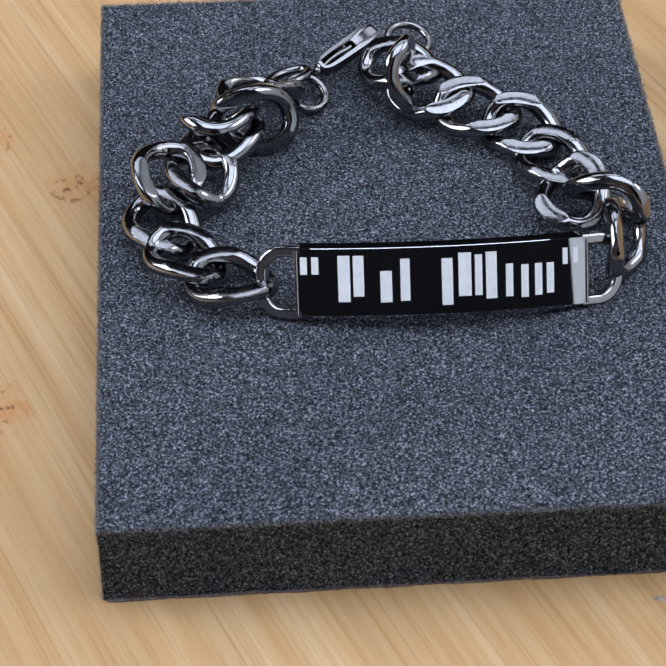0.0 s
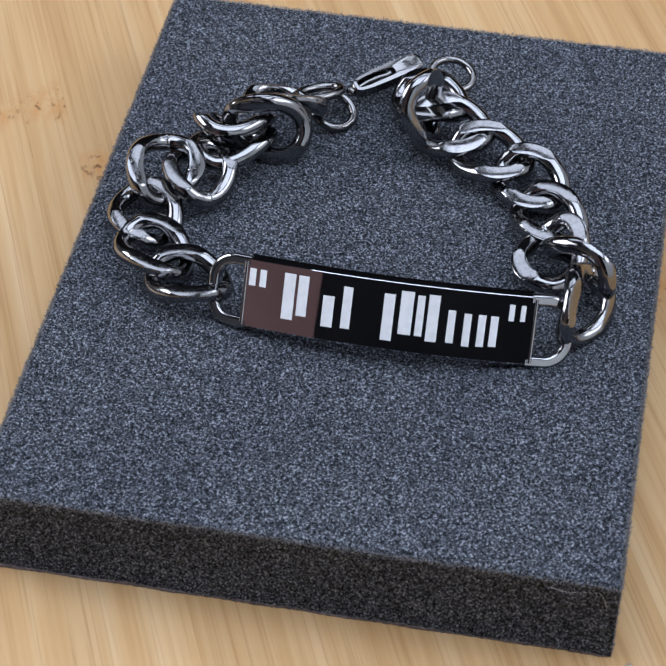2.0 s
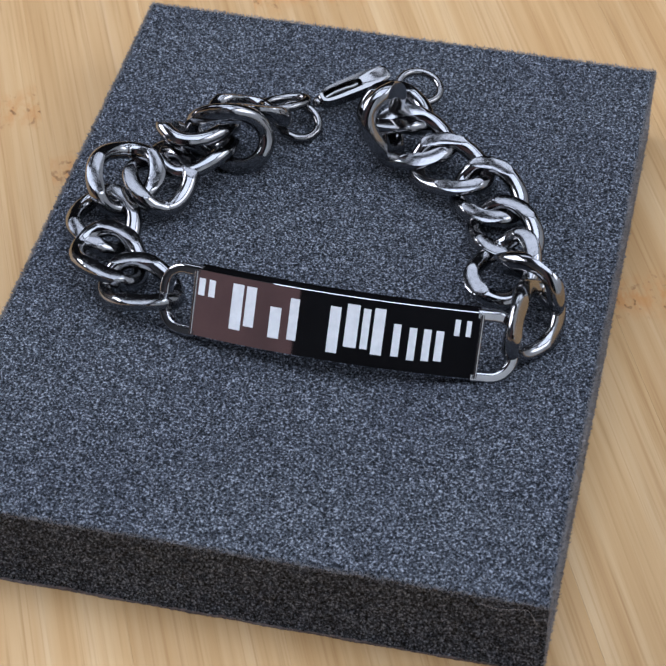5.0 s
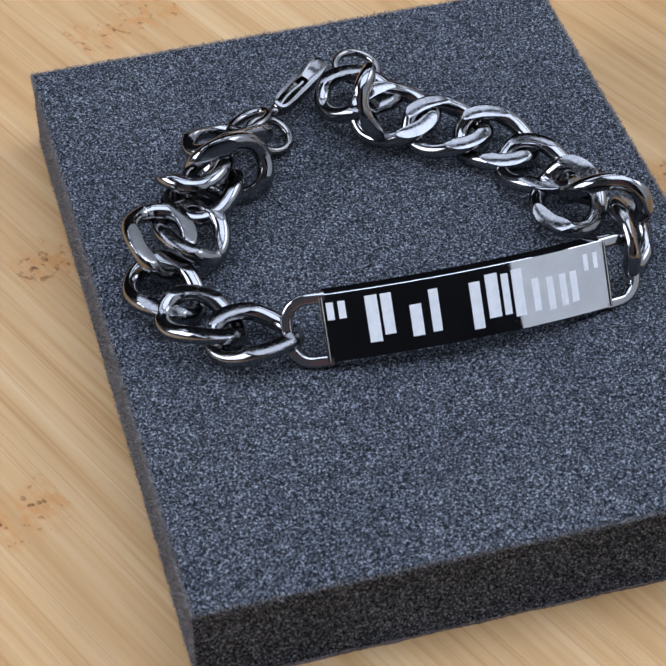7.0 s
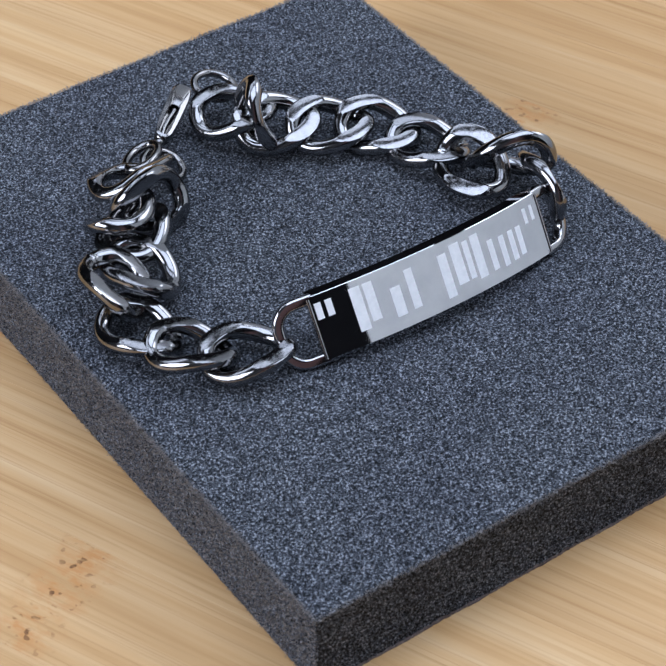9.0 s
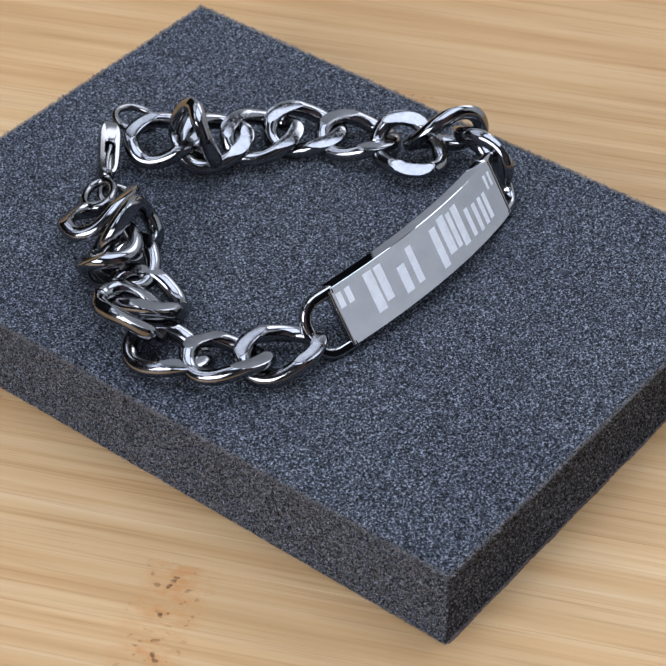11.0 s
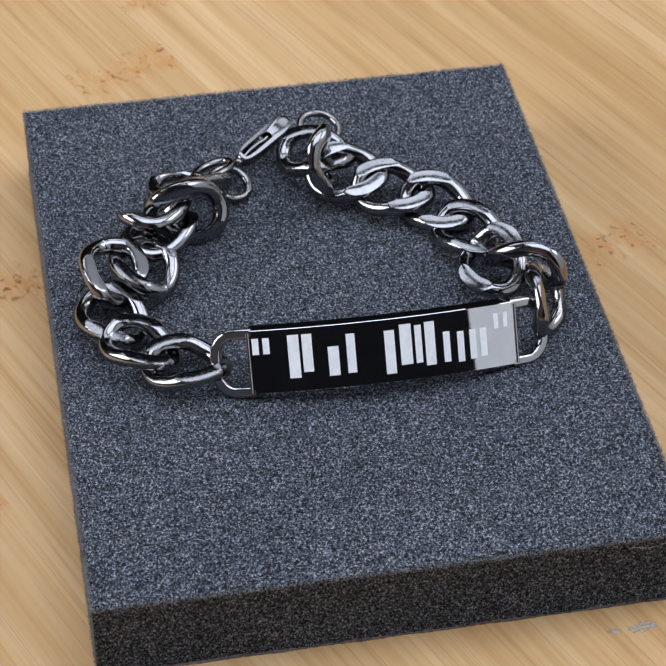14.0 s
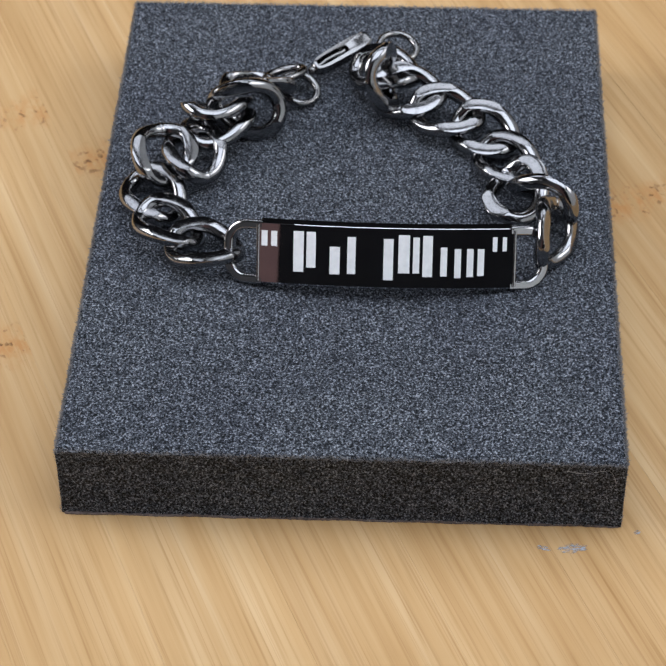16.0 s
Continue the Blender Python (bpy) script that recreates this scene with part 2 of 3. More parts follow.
# ---- the room round the table ----
# unseen room; wall tones are chosen for what the plate and chain mirror
def room():
    x0, x1, y0, y1, z0, z1, t = -1.7, 1.45, -1.15, 1.8, -0.75, 1.85, 0.1
    for name, b, mat, label in (
        ("floor", (x0 - t, x1 + t, y0 - t, y1 + t, z0 - t, z0), m_floor, "brown wooden floor under the table"),
        ("ceiling", (x0 - t, x1 + t, y0 - t, y1 + t, z1, z1 + t), m_room, "plain dim grey ceiling over the table"),
        ("wall_north", (x0 - t, x1 + t, y1, y1 + t, z0, z1), m_dark, "black wall added to keep the mirrored north side dark"),
        ("wall_east", (x1, x1 + t, y0 - t, y1, z0, z1), m_pale, "pale grey wall added for the bright part mirrored in the plate"),
        ("wall_west", (x0 - t, x0, y0 - t, y1, z0, z1), m_room, "plain dim grey painted wall"),
        ("wall_south_0", (x0, -0.62, y0 - t, y0, z0, z1), m_room, "plain dim grey painted wall"),
        # stand-ins, not real walls, for brown and dark shapes the plate mirrors
        ("wall_south_1", (-0.62, -0.19, y0 - t, y0, z0, z1), m_brown, "brown wall section added for the brown tone mirrored in the plate"),
        ("wall_south_2", (-0.19, 0.515, y0 - t, y0, z0, z1), m_dark, "black wall section standing in for the dark figure mirrored in the plate"),
        ("wall_south_3", (0.515, x1, y0 - t, y0, z0, z1), m_pale, "pale grey wall added for the bright part mirrored in the plate"),
    ):
        tagged(part(name, box_mesh(name, *b, mat)), label, name.split("_")[0], kind="structure")


room()


# ---- the table: glued bamboo strips ----
GRAIN = math.atan2(0.40, 0.91)          # the grain leans to the left of +y
STRIP = 21.0 * MM
NODES = {-1: 40, 0: 102, 1: 83, 2: 165, 3: 128, 4: 148, 5: 35, 6: -95, 7: 170, -2: 150, 8: -60, 9: 95, -3: -20, -4: 88}


def bamboo_table():
    table = tagged(new("table_top"), "pale honey-coloured bamboo table top of glued strips", "table", kind="structure")
    rng = random.Random(4)
    length, thick, bevel = 0.62, 0.02, 0.00006
    half = STRIP / 2
    ring = [(-half, -thick), (half, -thick), (half, -bevel), (half - bevel, 0), (-half + bevel, 0), (-half, -bevel)]
    k = len(ring)
    for i in range(-17, 24):
        v0 = (5.5 + 21.0 * i) * MM + half
        u0 = NODES.get(i, rng.uniform(-150, 150)) * MM
        verts = [(x, y, z) for y in (-length / 2 - u0 + 0.06, length / 2 - u0 + 0.06) for x, z in ring]
        faces = [(q, (q + 1) % k, k + (q + 1) % k, k + q) for q in range(k)] + [tuple(range(k))[::-1], tuple(range(k, 2 * k))]
        ob = part("bamboo_strip", mesh_from("bamboo_strip", verts, faces, m_bamboo), table)
        e, g = Vector((math.cos(GRAIN), math.sin(GRAIN), 0)), Vector((-math.sin(GRAIN), math.cos(GRAIN), 0))
        ob.matrix_world = Matrix.Translation(e * v0 + g * u0) @ Matrix.Rotation(GRAIN, 4, "Z")
    for du, dv in ((-1, -1), (-1, 1), (1, -1), (1, 1)):
        leg = part("table_leg", box_mesh("table_leg", -0.02, 0.02, -0.02, 0.02, -0.75, -0.02, m_floor), table, "plain square brown wooden leg")
        leg.matrix_world = Matrix.Translation(e * (0.08 + 0.36 * dv) + g * (0.06 + 0.26 * du)) @ Matrix.Rotation(GRAIN, 4, "Z")
    return table


bamboo_table()


def smudge(x, y, sx, sy, turn, seed):
    rng = random.Random(seed)
    verts, faces = [(0, 0, 0.00006)], []
    for i in range(24):
        a = i / 24 * math.tau
        r = 0.75 + 0.25 * rng.random()
        verts.append((sx * r * math.cos(a), sy * r * math.sin(a), 0.00005))
    faces = [(0, i + 1, (i + 1) % 24 + 1) for i in range(24)]
    ob = part("paint_smudge", mesh_from("paint_smudge", verts, faces, m_blue))
    ob.matrix_world = pose(x, y, 0.00002, 0, 0, turn)
    return tagged(ob, "small pale blue paint smudge on the bamboo table", "smudge")


smudge(0.0803, -0.0047, 0.0026, 0.0011, 8, 1)
smudge(0.0758, -0.0048, 0.0013, 0.0005, -20, 2)
smudge(0.0905, -0.0010, 0.0006, 0.0005, 30, 3)


# ---- the foam pad ----
def value_noise(shape, cell, rng):
    """Smooth random values over a grid, with one knot for each cell."""
    h, w = shape
    gh, gw = int(h / cell) + 3, int(w / cell) + 3
    g = rng.random((gh, gw))
    y, x = np.arange(h) / cell, np.arange(w) / cell
    yi, xi = y.astype(int), x.astype(int)
    fy, fx = (y - yi)[:, None], (x - xi)[None]
    fy, fx = fy * fy * (3 - 2 * fy), fx * fx * (3 - 2 * fx)
    a, b = g[yi][:, xi], g[yi][:, xi + 1]
    c, d = g[yi + 1][:, xi], g[yi + 1][:, xi + 1]
    return (a * (1 - fx) + b * fx) * (1 - fy) + (c * (1 - fx) + d * fx) * fy


def foam_pad():
    pad = tagged(new("foam_pad"), "charcoal grey open-cell foam pad lying on the bamboo table", "foam pad")
    rng = np.random.default_rng(5)
    cell = 0.36 * MM
    nx, ny, nz = int(PAD_W / cell), int(PAD_D / cell), int(PAD_H / cell)
    verts, faces = [], []

    def sheet(nu, nv, place, normal):
        start = len(verts)
        rough = (rng.random((nv + 1, nu + 1)) - 0.5) * 0.26 + (value_noise((nv + 1, nu + 1), 2.0, rng) - 0.5) * 0.26
        rough[0, :] *= 0.4
        rough[-1, :] *= 0.4
        rough[:, 0] *= 0.4
        rough[:, -1] *= 0.4
        for j in range(nv + 1):
            for i in range(nu + 1):
                p, m = place(i / nu, j / nv), rough[j, i] * MM
                verts.append((p[0] + normal[0] * m, p[1] + normal[1] * m, p[2] + normal[2] * m))
        for j in range(nv):
            for i in range(nu):
                a = start + j * (nu + 1) + i
                faces.append((a, a + 1, a + nu + 2, a + nu + 1))

    inset = 0.35 * MM                     # the cut sides draw in a little towards the table

    def top(u, v):
        edge = min(u * PAD_W, (1 - u) * PAD_W, v * PAD_D, (1 - v) * PAD_D) / MM
        dip = 0.35 * max(0.0, 1 - edge / 0.7) ** 2
        return (u * PAD_W, v * PAD_D, PAD_H - dip * MM)

    def lean(v):
        return inset * math.sin(v * math.pi) * 0.6

    sheet(nx, ny, top, (0, 0, 1))
    z_top = PAD_H - 0.35 * MM
    sheet(nx, nz, lambda u, v: (u * PAD_W, lean(v), v * z_top), (0, -1, 0))
    sheet(nx, nz, lambda u, v: ((1 - u) * PAD_W, PAD_D - lean(v), v * z_top), (0, 1, 0))
    sheet(ny, nz, lambda u, v: (lean(v), (1 - u) * PAD_D, v * z_top), (-1, 0, 0))
    sheet(ny, nz, lambda u, v: (PAD_W - lean(v), u * PAD_D, v * z_top), (1, 0, 0))
    me = mesh_from("foam_block", verts, faces, m_foam)
    for poly in me.polygons:
        poly.use_smooth = True
    part("foam_block", me, pad, "block of charcoal open-cell foam")
    # torn cell walls that stand out along the cut edges
    verts, faces = [], []
    r = random.Random(9)

    def sliver(p, way, size):
        side = Vector((r.uniform(-1, 1), r.uniform(-1, 1), r.uniform(-1, 1))).cross(way).normalized() * size * 0.17
        bend = Vector((r.uniform(-1, 1), r.uniform(-1, 1), r.uniform(-0.3, 1))) * size * 0.7
        k = len(verts)
        verts.extend([p - side, p + side, p + way * size * 0.6 + bend * 0.5 + side * 0.7, p + way * size * 0.6 + bend * 0.5 - side * 0.7, p + way * size + bend])
        faces.extend([(k, k + 1, k + 2, k + 3), (k + 3, k + 2, k + 4)])

    for side, length in ((0, PAD_W), (1, PAD_W), (2, PAD_D), (3, PAD_D)):
        for _ in range(int(length / MM * 60)):
            s = r.random() * length
            d, z = r.uniform(-0.1, 0.5) * MM, PAD_H - r.uniform(0.05, 0.7) * MM
            p = [Vector((s, d, z)), Vector((s, PAD_D - d, z)), Vector((d, s, z)), Vector((PAD_W - d, s, z))][side]
            out = [Vector((0, -1, 0)), Vector((0, 1, 0)), Vector((-1, 0, 0)), Vector((1, 0, 0))][side]
            way = (out * r.uniform(0.2, 1) + Vector((r.uniform(-0.6, 0.6), r.uniform(-0.6, 0.6), r.uniform(0, 1)))).normalized()
            sliver(p, way, r.uniform(0.14, 0.48) * MM)
        for _ in range(int(length / MM * 22)):
            s = r.random() * length
            d, z = r.uniform(-0.15, 0.1) * MM, r.random() ** 1.5 * PAD_H
            p = [Vector((s, d, z)), Vector((s, PAD_D - d, z)), Vector((d, s, z)), Vector((PAD_W - d, s, z))][side]
            out = [Vector((0, -1, 0)), Vector((0, 1, 0)), Vector((-1, 0, 0)), Vector((1, 0, 0))][side]
            way = (out + Vector((r.uniform(-1, 1), r.uniform(-1, 1), r.uniform(-0.5, 1)))).normalized()
            sliver(p, way, r.uniform(0.14, 0.38) * MM)
    for _ in range(9000):
        p = Vector((r.random() * PAD_W, r.random() * PAD_D, PAD_H - 0.05 * MM))
        way = Vector((r.uniform(-1, 1), r.uniform(-1, 1), r.uniform(0.2, 1))).normalized()
        sliver(p, way, r.uniform(0.15, 0.4) * MM)
    fuzz = part("torn_fuzz", mesh_from("torn_fuzz", verts, faces, m_lit_fuzz), pad, "torn foam fibres along the cut edges")
    fuzz["kind"] = "stuff"
    # dense nap on the two long sides, its paler brown painting the side light
    verts, faces = [], []
    for side in (-1, 1):
        for _ in range(30000):
            y, z = r.random() * PAD_D, r.random() * PAD_H
            p = Vector((-0.05 * MM if side < 0 else PAD_W + 0.05 * MM, y, z))
            p.x -= side * 0.35 * MM * math.sin(z / PAD_H * math.pi) * 0.6
            way = Vector((side, r.uniform(-1.2, 1.2), r.uniform(-0.8, 1.2))).normalized()
            sliver(p, way, r.uniform(0.12, 0.40) * MM)
    nap = part("side_nap", mesh_from("side_nap", verts, faces, m_side_lit_nap), pad, "foam nap on the long sides, coloured paler and browner for side light")
    nap["kind"] = "stuff"
    # a thin pressed skin under the block, standing a little proud of the front
    verts, faces, n = [], [], 220
    for i in range(n + 1):
        x = 0.4 * MM + (PAD_W - 0.8 * MM) * i / n
        out = (0.34 - 0.22 * i / n + 0.07 * math.sin(i * 0.21) + 0.07 * r.uniform(-1, 1)) * MM
        lift = (0.28 + 0.07 * math.sin(i * 0.13 + 1) + 0.05 * r.uniform(-1, 1)) * MM
        verts += [(x, 0.6 * MM, 0.02 * MM), (x, -out, 0.02 * MM), (x, -out, lift * 0.7), (x, -out * 0.7, lift), (x, 0.6 * MM, lift)]
    for i in range(n):
        faces += [(i * 5 + q, i * 5 + (q + 1) % 5, i * 5 + 5 + (q + 1) % 5, i * 5 + 5 + q) for q in range(5)]
    faces += [(4, 3, 2, 1, 0), tuple(n * 5 + q for q in range(5))]
    part("bottom_skin", mesh_from("bottom_skin", verts, faces, m_skin), pad, "thin brownish pressed skin along the bottom edge")
    return pad


foam_pad()


def tube(name, points, radius, mat, sides=6):
    pts = [Vector(p) for p in points]
    frames = []
    for i, p in enumerate(pts):
        t = (pts[min(i + 1, len(pts) - 1)] - pts[max(i - 1, 0)]).normalized()
        u = t.cross(Vector((0.3, 0.2, 1))).normalized()
        frames.append((u, t.cross(u)))
    prof = [(radius * math.cos(math.tau * i / sides), radius * math.sin(math.tau * i / sides)) for i in range(sides)]
    return sweep(name, pts, frames, prof, mat, closed=False, smooth=1.2)


def loose_thread():
    r = random.Random(3)
    pts = []
    for i in range(40):
        s = i / 39
        pts.append((PAD_W - (9.4 - 7.2 * min(1.0, 1.7 * s) - 0.5 * math.sin(8 * s)) * MM, -0.22 * MM - 0.1 * MM * math.sin(14 * s), PAD_H - (1.3 + 0.5 * math.sin(7 * s) + 4.2 * max(0.0, s - 0.55)) * MM))
    ob = part("loose_thread", tube("loose_thread", pts, 0.024 * MM, m_thread))
    return tagged(ob, "thin pale thread caught on the cut side of the foam", "thread")


loose_thread()


# ---- the bracelet ----
bracelet = tagged(new("id_bracelet"), "dark polished steel curb-chain identity bracelet lying on the foam pad", "bracelet")

FLAT = 1.58 * MM
LINK_A, LINK_B, TWIST, WIRE = 6.05 * MM, 4.6 * MM, -0.50, 1.34 * MM


def curb_link():
    """A twisted oval of round wire, ground flat on its two proud sides."""
    n, sides, path = 128, 40, []
    for i in range(n):
        a = math.tau * i / n
        c, s = math.cos(a), math.sin(a)
        x = LINK_A * math.copysign(abs(c) ** 0.92, c)
        y = LINK_B * math.copysign(abs(s) ** 0.92, s)
        w = TWIST * x / LINK_A
        path.append(Vector((x, y * math.cos(w), y * math.sin(w))))
    verts, faces = [], []
    for i, p in enumerate(path):
        t = (path[(i + 1) % n] - path[i - 1]).normalized()
        u = (p - t * p.dot(t)).normalized()
        w = t.cross(u)
        turns = [math.tau * k / sides for k in range(sides)]

        # a rough weld across one bend, and wire that is never quite even
        weld = math.exp(-(((i / n - 0.09 + 0.5) % 1 - 0.5) / 0.014) ** 2)
        girth = WIRE * (1 + 0.015 * math.sin(5 * math.tau * i / n + 1) + weld * (0.05 + 0.035 * math.sin(i * 2.3)))

        def at(turn):
            return p + u * girth * math.cos(turn) + w * girth * math.sin(turn)

        # the rim of a ground face runs exactly through the nearest points
        for k in range(sides):
            z0, z1 = abs(at(math.tau * k / sides).z) - FLAT, abs(at(math.tau * (k + 1) / sides).z) - FLAT
            if z0 * z1 < 0:
                f = z0 / (z0 - z1)
                turns[(k + (f > 0.5)) % sides] = math.tau * (k + f) / sides
        for turn in turns:
            q = at(turn)
            if abs(q.z) > FLAT:             # the ground faces are very slightly domed
                q.z = math.copysign(FLAT + 0.13 * (abs(q.z) - FLAT), q.z)
            verts.append(q)
    for i in range(n):
        j = (i + 1) % n
        faces += [(i * sides + k, i * sides + (k + 1) % sides, j * sides + (k + 1) % sides, j * sides + k) for k in range(sides)]
    return mesh_from("chain_link", verts, faces, m_link, 0.34)


LINKS = (
    (19.33, 45.19, 17.09, -0, -6, -30),
    (13.03, 50.45, 17.20, -170, -2, 128),
    (9.45, 59.13, 16.32, -4, 4, -73),
    (10.41, 67.18, 19.15, 29, -3, 71),
    (15.77, 68.95, 18.16, -10, 1, -90),
    (19.53, 76.96, 17.45, -16, 6, 42),
    (19.07, 79.95, 19.39, -26, 24, 49),
    (24.31, 79.61, 19.87, -100, 22, 4),
    (25.70, 87.47, 19.34, -29, -9, -16),
    (48.32, 93.23, 18.50, 6, -7, -40),
    (48.44, 86.90, 21.54, 114, -70, -125),
    (52.65, 87.04, 18.3, 18, -1, -20),
    (59.78, 82.14, 17.7, 10, 1, -27),
    (66.46, 78.11, 16.70, 11, 4, -51),
    (70.44, 69.78, 16.76, 1, 2, -60),
    (71.72, 60.25, 18.13, -17, -11, 83),
    (76.50, 56.20, 20.31, 61, 17, 134),
    (77.60, 48.80, 18.80, 65, 3, 70),
)
link_mesh = curb_link()
for x, y, z, rx, ry, rz in LINKS:
    ob = part("chain_link", link_mesh, bracelet)
    ob.matrix_world = pose(x * MM, y * MM, z * MM, rx, ry, rz)


def wire_ring(name, radius_x, radius_y, wire, place, label):
    path, frames, n = [], [], 48
    for i in range(n):
        a = math.tau * i / n
        u = Vector((math.cos(a), math.sin(a), 0))
        path.append(Vector((radius_x * u.x, radius_y * u.y, 0)))
        frames.append((u, Vector((0, 0, 1))))
    prof = [(wire * math.cos(math.tau * k / 12), wire * math.sin(math.tau * k / 12)) for k in range(12)]
    ob = part(name, sweep(name, path, frames, prof, m_clasp, True, 1.0), bracelet, label)
    ob.matrix_world = place
    return ob


wire_ring("end_ring", 3.45 * MM, 3.45 * MM, 0.66 * MM, pose(50.70 * MM, 102.60 * MM, 17.00 * MM, 8, 10, 0), "round steel end ring")
wire_ring("jump_ring", 3.3 * MM, 3.4 * MM, 0.72 * MM, pose(33.0 * MM, 90.4 * MM, 16.1 * MM, 15, -17, 100), "small steel jump ring")


def ring_frame(centre, along, lean):
    """A place for an oval ring: its long way, and how far it leans from lying flat."""
    e = Vector(along).normalized()
    flat = (Vector((0, 0, 1)) - e * e.z).normalized()
    n = flat * math.cos(radians(lean)) + e.cross(flat) * math.sin(radians(lean))
    m = Matrix((e, n.cross(e), n)).transposed().to_4x4()
    m.translation = Vector(centre) * MM
    return m


wire_ring("connecting_ring", 4.1 * MM, 2.5 * MM, 0.74 * MM, ring_frame((30.2, 92.1, 18.0), (0.74, 0.66, -0.12), -18), "small oval steel connecting ring")


# the plate: a bowed strip with a loop at each end
PC = Vector((50.02, 38.5, 21.08)) * MM
TILT, BOW, FACE_BOW = radians(57.5), 1 / (70.0 * MM), 250.0 * MM
PE = Vector((1, 0.011, -0.012)).normalized()
PV = Vector((-0.011, math.cos(TILT), math.sin(TILT)))
PV = (PV - PE * PV.dot(PE)).normalized()
PN = PE.cross(PV)
PANEL, LOOP, HALF = 21.4 * MM, 27.6 * MM, 5.17 * MM


def on_plate(s, v, d=0.0):
    """A place on the bowed plate: s along, v up, d out of its face."""
    a = s * BOW
    return PC + PV * v + PE * (math.sin(a) / BOW + d * math.sin(a)) + PN * ((math.cos(a) - 1) / BOW + d * math.cos(a))


def id_plate():
    # face, narrow bevel, and a top that slopes back a little
    prof = [(v * MM, d * MM) for v, d in ((-4.78, 0), (4.98, 0), (5.06, -0.05), (5.10, -0.16), (5.6, -1.8), (5.45, -1.95), (-5.1, -1.95), (-5.25, -1.8), (-5.2, -0.55), (-5.08, -0.32))]
    n, k, verts, faces = 60, len(prof), [], []
    for i in range(n + 1):
        s = (-PANEL + 2 * PANEL * max(0, min(1, (i - 1) / (n - 2)))) * (1 if i in (0, n) else 1 - 0.2 * MM / PANEL)
        set_back = -0.16 * MM if i in (0, n) else 0.0
        verts += [on_plate(s, v, min(d, set_back)) for v, d in prof]
    for i in range(n):
        faces += [(i * k + q, i * k + (q + 1) % k, (i + 1) * k + (q + 1) % k, (i + 1) * k + q) for q in range(k)]
    faces += [tuple(range(k))[::-1], tuple(range(n * k, (n + 1) * k))]
    me = mesh_from("id_plate", verts, faces, m_plate, 0.2)
    # reflections adjusted in the normals: the face's shading bows less than its outline
    normals = [c.vector.copy() for c in me.corner_normals]
    for poly in me.polygons:
        if len(poly.vertices) == 4 and all(q % k < 2 for q in poly.vertices):
            for c in poly.loop_indices:
                a = (me.vertices[me.loops[c].vertex_index].co - PC).dot(PE) / FACE_BOW
                normals[c] = PE * math.sin(a) + PN * math.cos(a)
    me.normals_split_custom_set(normals)
    plate = part("id_plate", me, bracelet, "bowed black mirror-polished plate with white engraving")
    rail = [(a, b - 0.95 * MM) for a, b in rounded(1.7 * MM, 1.9 * MM, 0.5 * MM, 5)]
    for side in (-1, 1):
        mid = HALF - 0.62 * MM
        reach = LOOP - 0.62 * MM
        corner = 3.3 * MM
        line = [(PANEL - 0.5 * MM, mid)] + [(PANEL + (reach - corner - PANEL) * i / 4, mid) for i in range(5)]
        line += [(reach - corner + corner * math.sin(radians(a)), mid - corner + corner * math.cos(radians(a))) for a in range(10, 90, 10)]
        line += [(reach, (mid - corner) * (1 - i / 2)) for i in range(3)]
        line += [(x, -y) for x, y in line[::-1][3:]]
        verts, faces, k = [], [], len(rail)
        for i, (s, v) in enumerate(line):
            a, b = line[max(i - 1, 0)], line[min(i + 1, len(line) - 1)]
            t = Vector((b[0] - a[0], b[1] - a[1])).normalized()
            out = Vector((-t.y, t.x))
            verts += [on_plate(side * (s + out.x * p), v + out.y * p, d) for p, d in rail]
        for i in range(len(line) - 1):
            faces += [(i * k + q, i * k + (q + 1) % k, (i + 1) * k + (q + 1) % k, (i + 1) * k + q) for q in range(k)]
        faces += [tuple(range(k))[::-1], tuple(range((len(line) - 1) * k, len(line) * k))]
        part("plate_loop", mesh_from("plate_loop", verts, faces, m_loop, 0.6), plate, "rounded steel loop at the end of the plate")
    # a rounded bar closes the panel at each end
    for side in (-1, 1):
        prof = [(0.26 * MM * math.cos(radians(a)), 0.2 * MM * math.sin(radians(a)) - 0.02 * MM) for a in range(0, 181, 20)] + [(-0.26 * MM, -1.6 * MM), (0.26 * MM, -1.6 * MM)]
        verts, faces, k, n = [], [], len(prof), 8
        for i in range(n + 1):
            verts += [on_plate(side * (PANEL + 0.12 * MM) + a, (-4.7 + 9.4 * i / n) * MM, d) for a, d in prof]
        for i in range(n):
            faces += [(i * k + q, i * k + (q + 1) % k, (i + 1) * k + (q + 1) % k, (i + 1) * k + q) for q in range(k)]
        faces += [tuple(range(k))[::-1], tuple(range(n * k, (n + 1) * k))]
        part("end_bar", mesh_from("end_bar", verts, faces, m_loop, 0.6), plate, "thin bright steel bar at the end of the panel")
    return plate


plate = id_plate()

# the engraving: white bars, in mm along and up the plate
BARS = (
    (-20.88, -19.85, 1.27, 3.79), (-19.21, -18.18, 1.29, 3.80), (-15.37, -13.62, -2.74, 4.00), (-13.16, -11.61, -1.94, 3.97),
    (-9.27, -7.59, -2.86, 1.69), (-6.37, -5.01, -2.70, 3.41), (-0.43, 1.16, -3.53, 3.26), (1.99, 3.85, -2.36, 3.95),
    (4.38, 5.45, -2.33, 3.58), (5.99, 7.60, -2.92, 3.88), (8.93, 10.02, -2.79, 1.98), (11.25, 12.34, -3.06, 1.72),
    (13.32, 14.42, -2.90, 1.75), (15.12, 16.24, -2.73, 1.72), (17.64, 18.42, 1.27, 3.66), (19.34, 20.05, 1.31, 3.63),
)
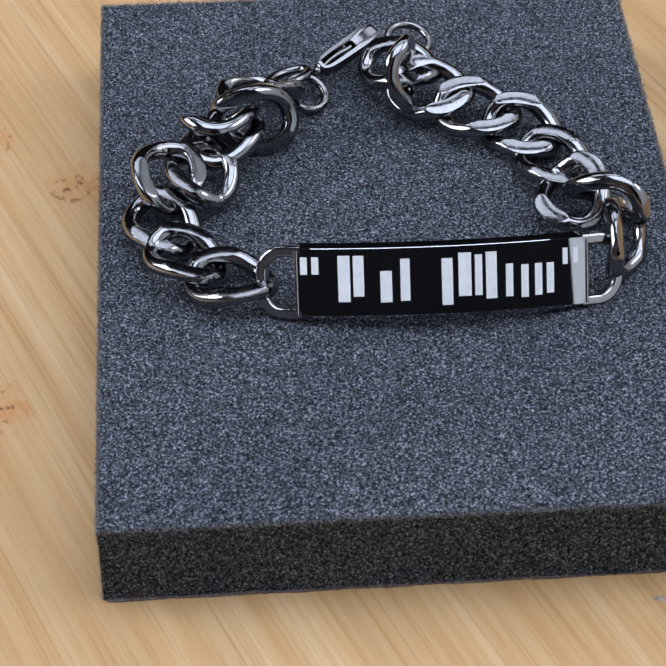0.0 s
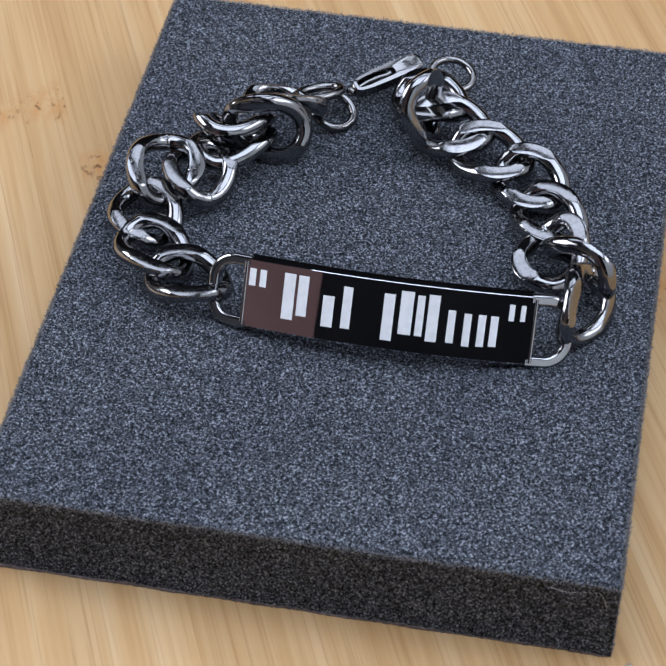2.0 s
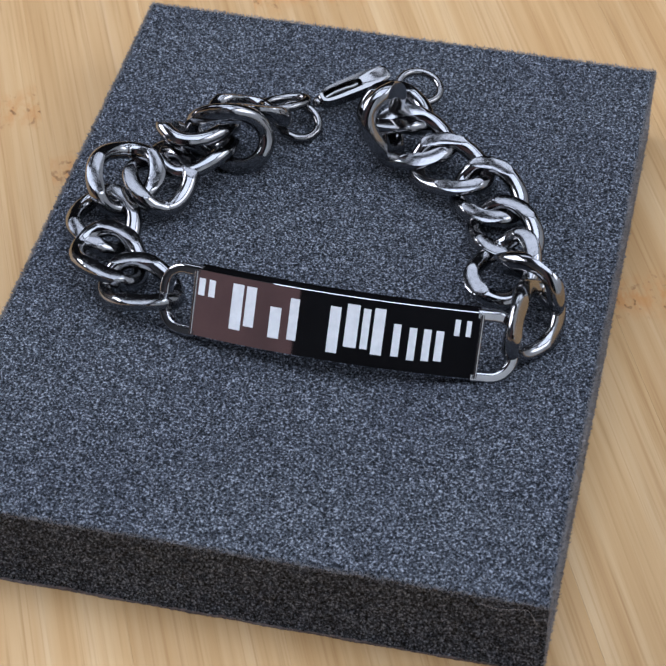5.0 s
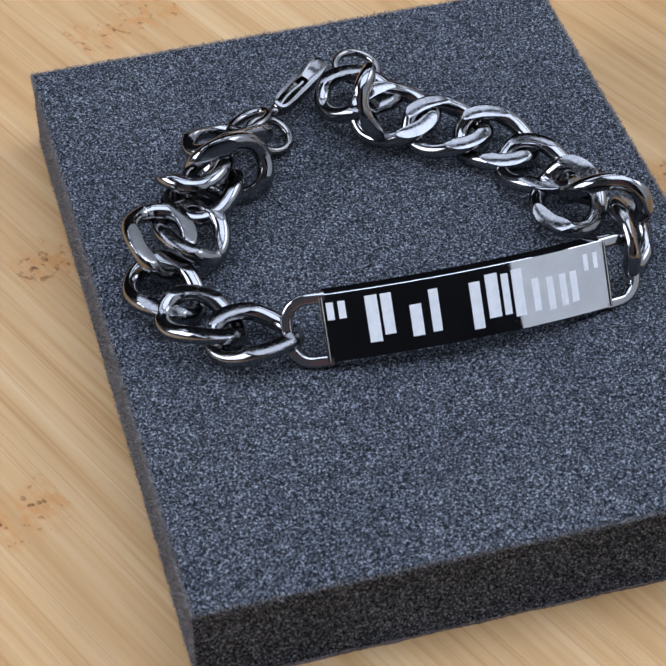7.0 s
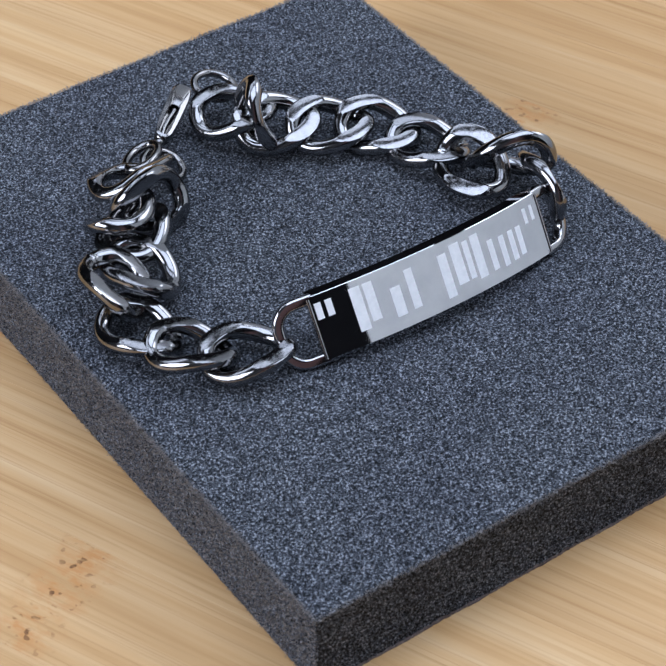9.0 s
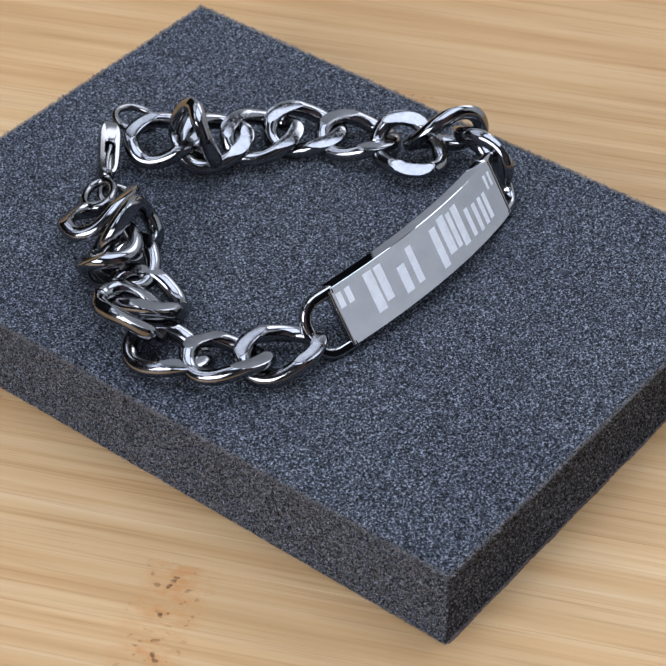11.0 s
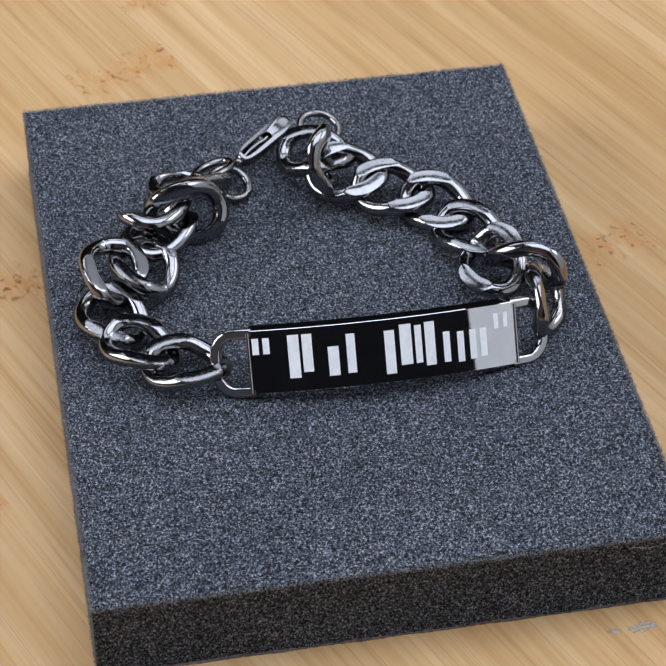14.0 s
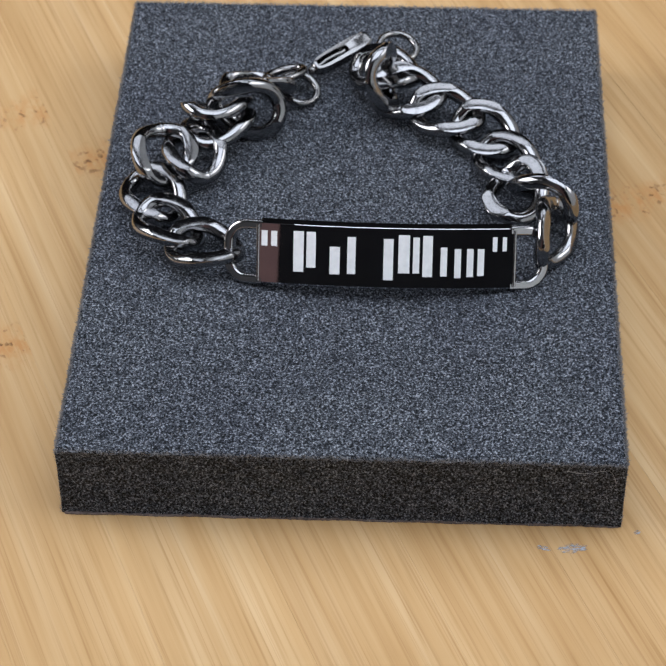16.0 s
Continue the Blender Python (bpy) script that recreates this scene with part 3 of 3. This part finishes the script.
for s0, s1, v0, v1 in BARS:
    verts = [on_plate(s * MM, v * MM, d * MM) for d in (-0.05, 0.03) for s, v in ((s0, v0), (s1, v0), (s1, v1), (s0, v1))]
    faces = [(0, 3, 2, 1), (4, 5, 6, 7), (0, 1, 5, 4), (1, 2, 6, 5), (2, 3, 7, 6), (3, 0, 4, 7)]
    part("engraved_bar", mesh_from("engraved_bar", verts, faces, m_engrave), plate, "frosted white engraved bar")


# the lobster clasp, lying on its edge
def lobster_clasp():
    a, b = Vector((35.2, 95.0, 16.9)) * MM, Vector((45.0, 103.2, 18.3)) * MM
    run = (b - a).normalized()
    face = Vector((0.10, -0.30, 0.95))
    face = (face - run * face.dot(run)).normalized()
    across = face.cross(run)
    length = (b - a).length
    m = Matrix((run, across, face)).transposed().to_4x4()
    m.translation = a
    clasp = new("lobster_clasp")
    clasp.parent = bracelet
    clasp.matrix_world = m
    clasp["label"] = "polished steel lobster clasp with its lever shut"
    # body: a flat-sided drop of steel with a slot sunk in its narrow half
    def power(c, e):
        return math.copysign(abs(c) ** e, c)

    def edge(t, inner):
        if inner:
            return Vector((length * (0.36 - 0.27 * power(math.cos(t), 0.45)), 0.82 * MM * power(math.sin(t), 0.45), 0))
        x = length * (0.53 - 0.49 * power(math.cos(t), 0.55))
        return Vector((x, (1.55 + 0.25 * x / length) * MM * power(math.sin(t), 0.5), 0))

    n, verts, faces = 64, [], []
    rings = ((0.0, -0.9), (0.0, 0.85), (0.12, 1.12), (0.86, 1.2), (1.0, 1.05), (1.0, -0.35))
    k = len(rings)
    for i in range(n):
        t = math.tau * (i + 0.5) / n
        outer, inner = edge(t, False), edge(t, True)
        verts += [outer.lerp(inner, mix) + Vector((0, 0, z * MM)) for mix, z in rings]
    for i in range(n):
        j = (i + 1) % n
        faces += [(i * k + q, j * k + q, j * k + q + 1, i * k + q + 1) for q in range(k - 1)]
    faces += [tuple(i * k for i in range(n)), tuple(i * k + k - 1 for i in range(n))]
    part("clasp_body", mesh_from("clasp_body", verts, faces, m_clasp, 0.5), clasp)
    lever = [Vector((length * x, y * MM, z * MM)) for x, y, z in ((0.12, 0.1, 0.1), (0.25, 0.25, 0.3), (0.4, 0.15, 0.45), (0.50, -0.1, 0.5), (0.57, -0.15, 0.7))]
    part("clasp_lever", tube("clasp_lever", lever, 0.42 * MM, m_clasp, 8), clasp)
    bm = bmesh.new()
    bmesh.ops.create_uvsphere(bm, u_segments=14, v_segments=10, radius=0.85 * MM, matrix=Matrix.Translation((-0.1 * MM, 0, 0)))
    bmesh.ops.create_cone(bm, cap_ends=True, segments=14, radius1=1.15 * MM, radius2=0.9 * MM, depth=0.8 * MM, matrix=Matrix.Translation((0.8 * MM, 0, 0)) @ Matrix.Rotation(math.pi / 2, 4, "Y"))
    me = bpy.data.meshes.new("clasp_swivel")
    for q in bm.faces:
        q.smooth = True
    bm.to_mesh(me)
    bm.free()
    me.materials.append(m_clasp)
    part("clasp_swivel", me, clasp)
    return clasp


lobster_clasp()
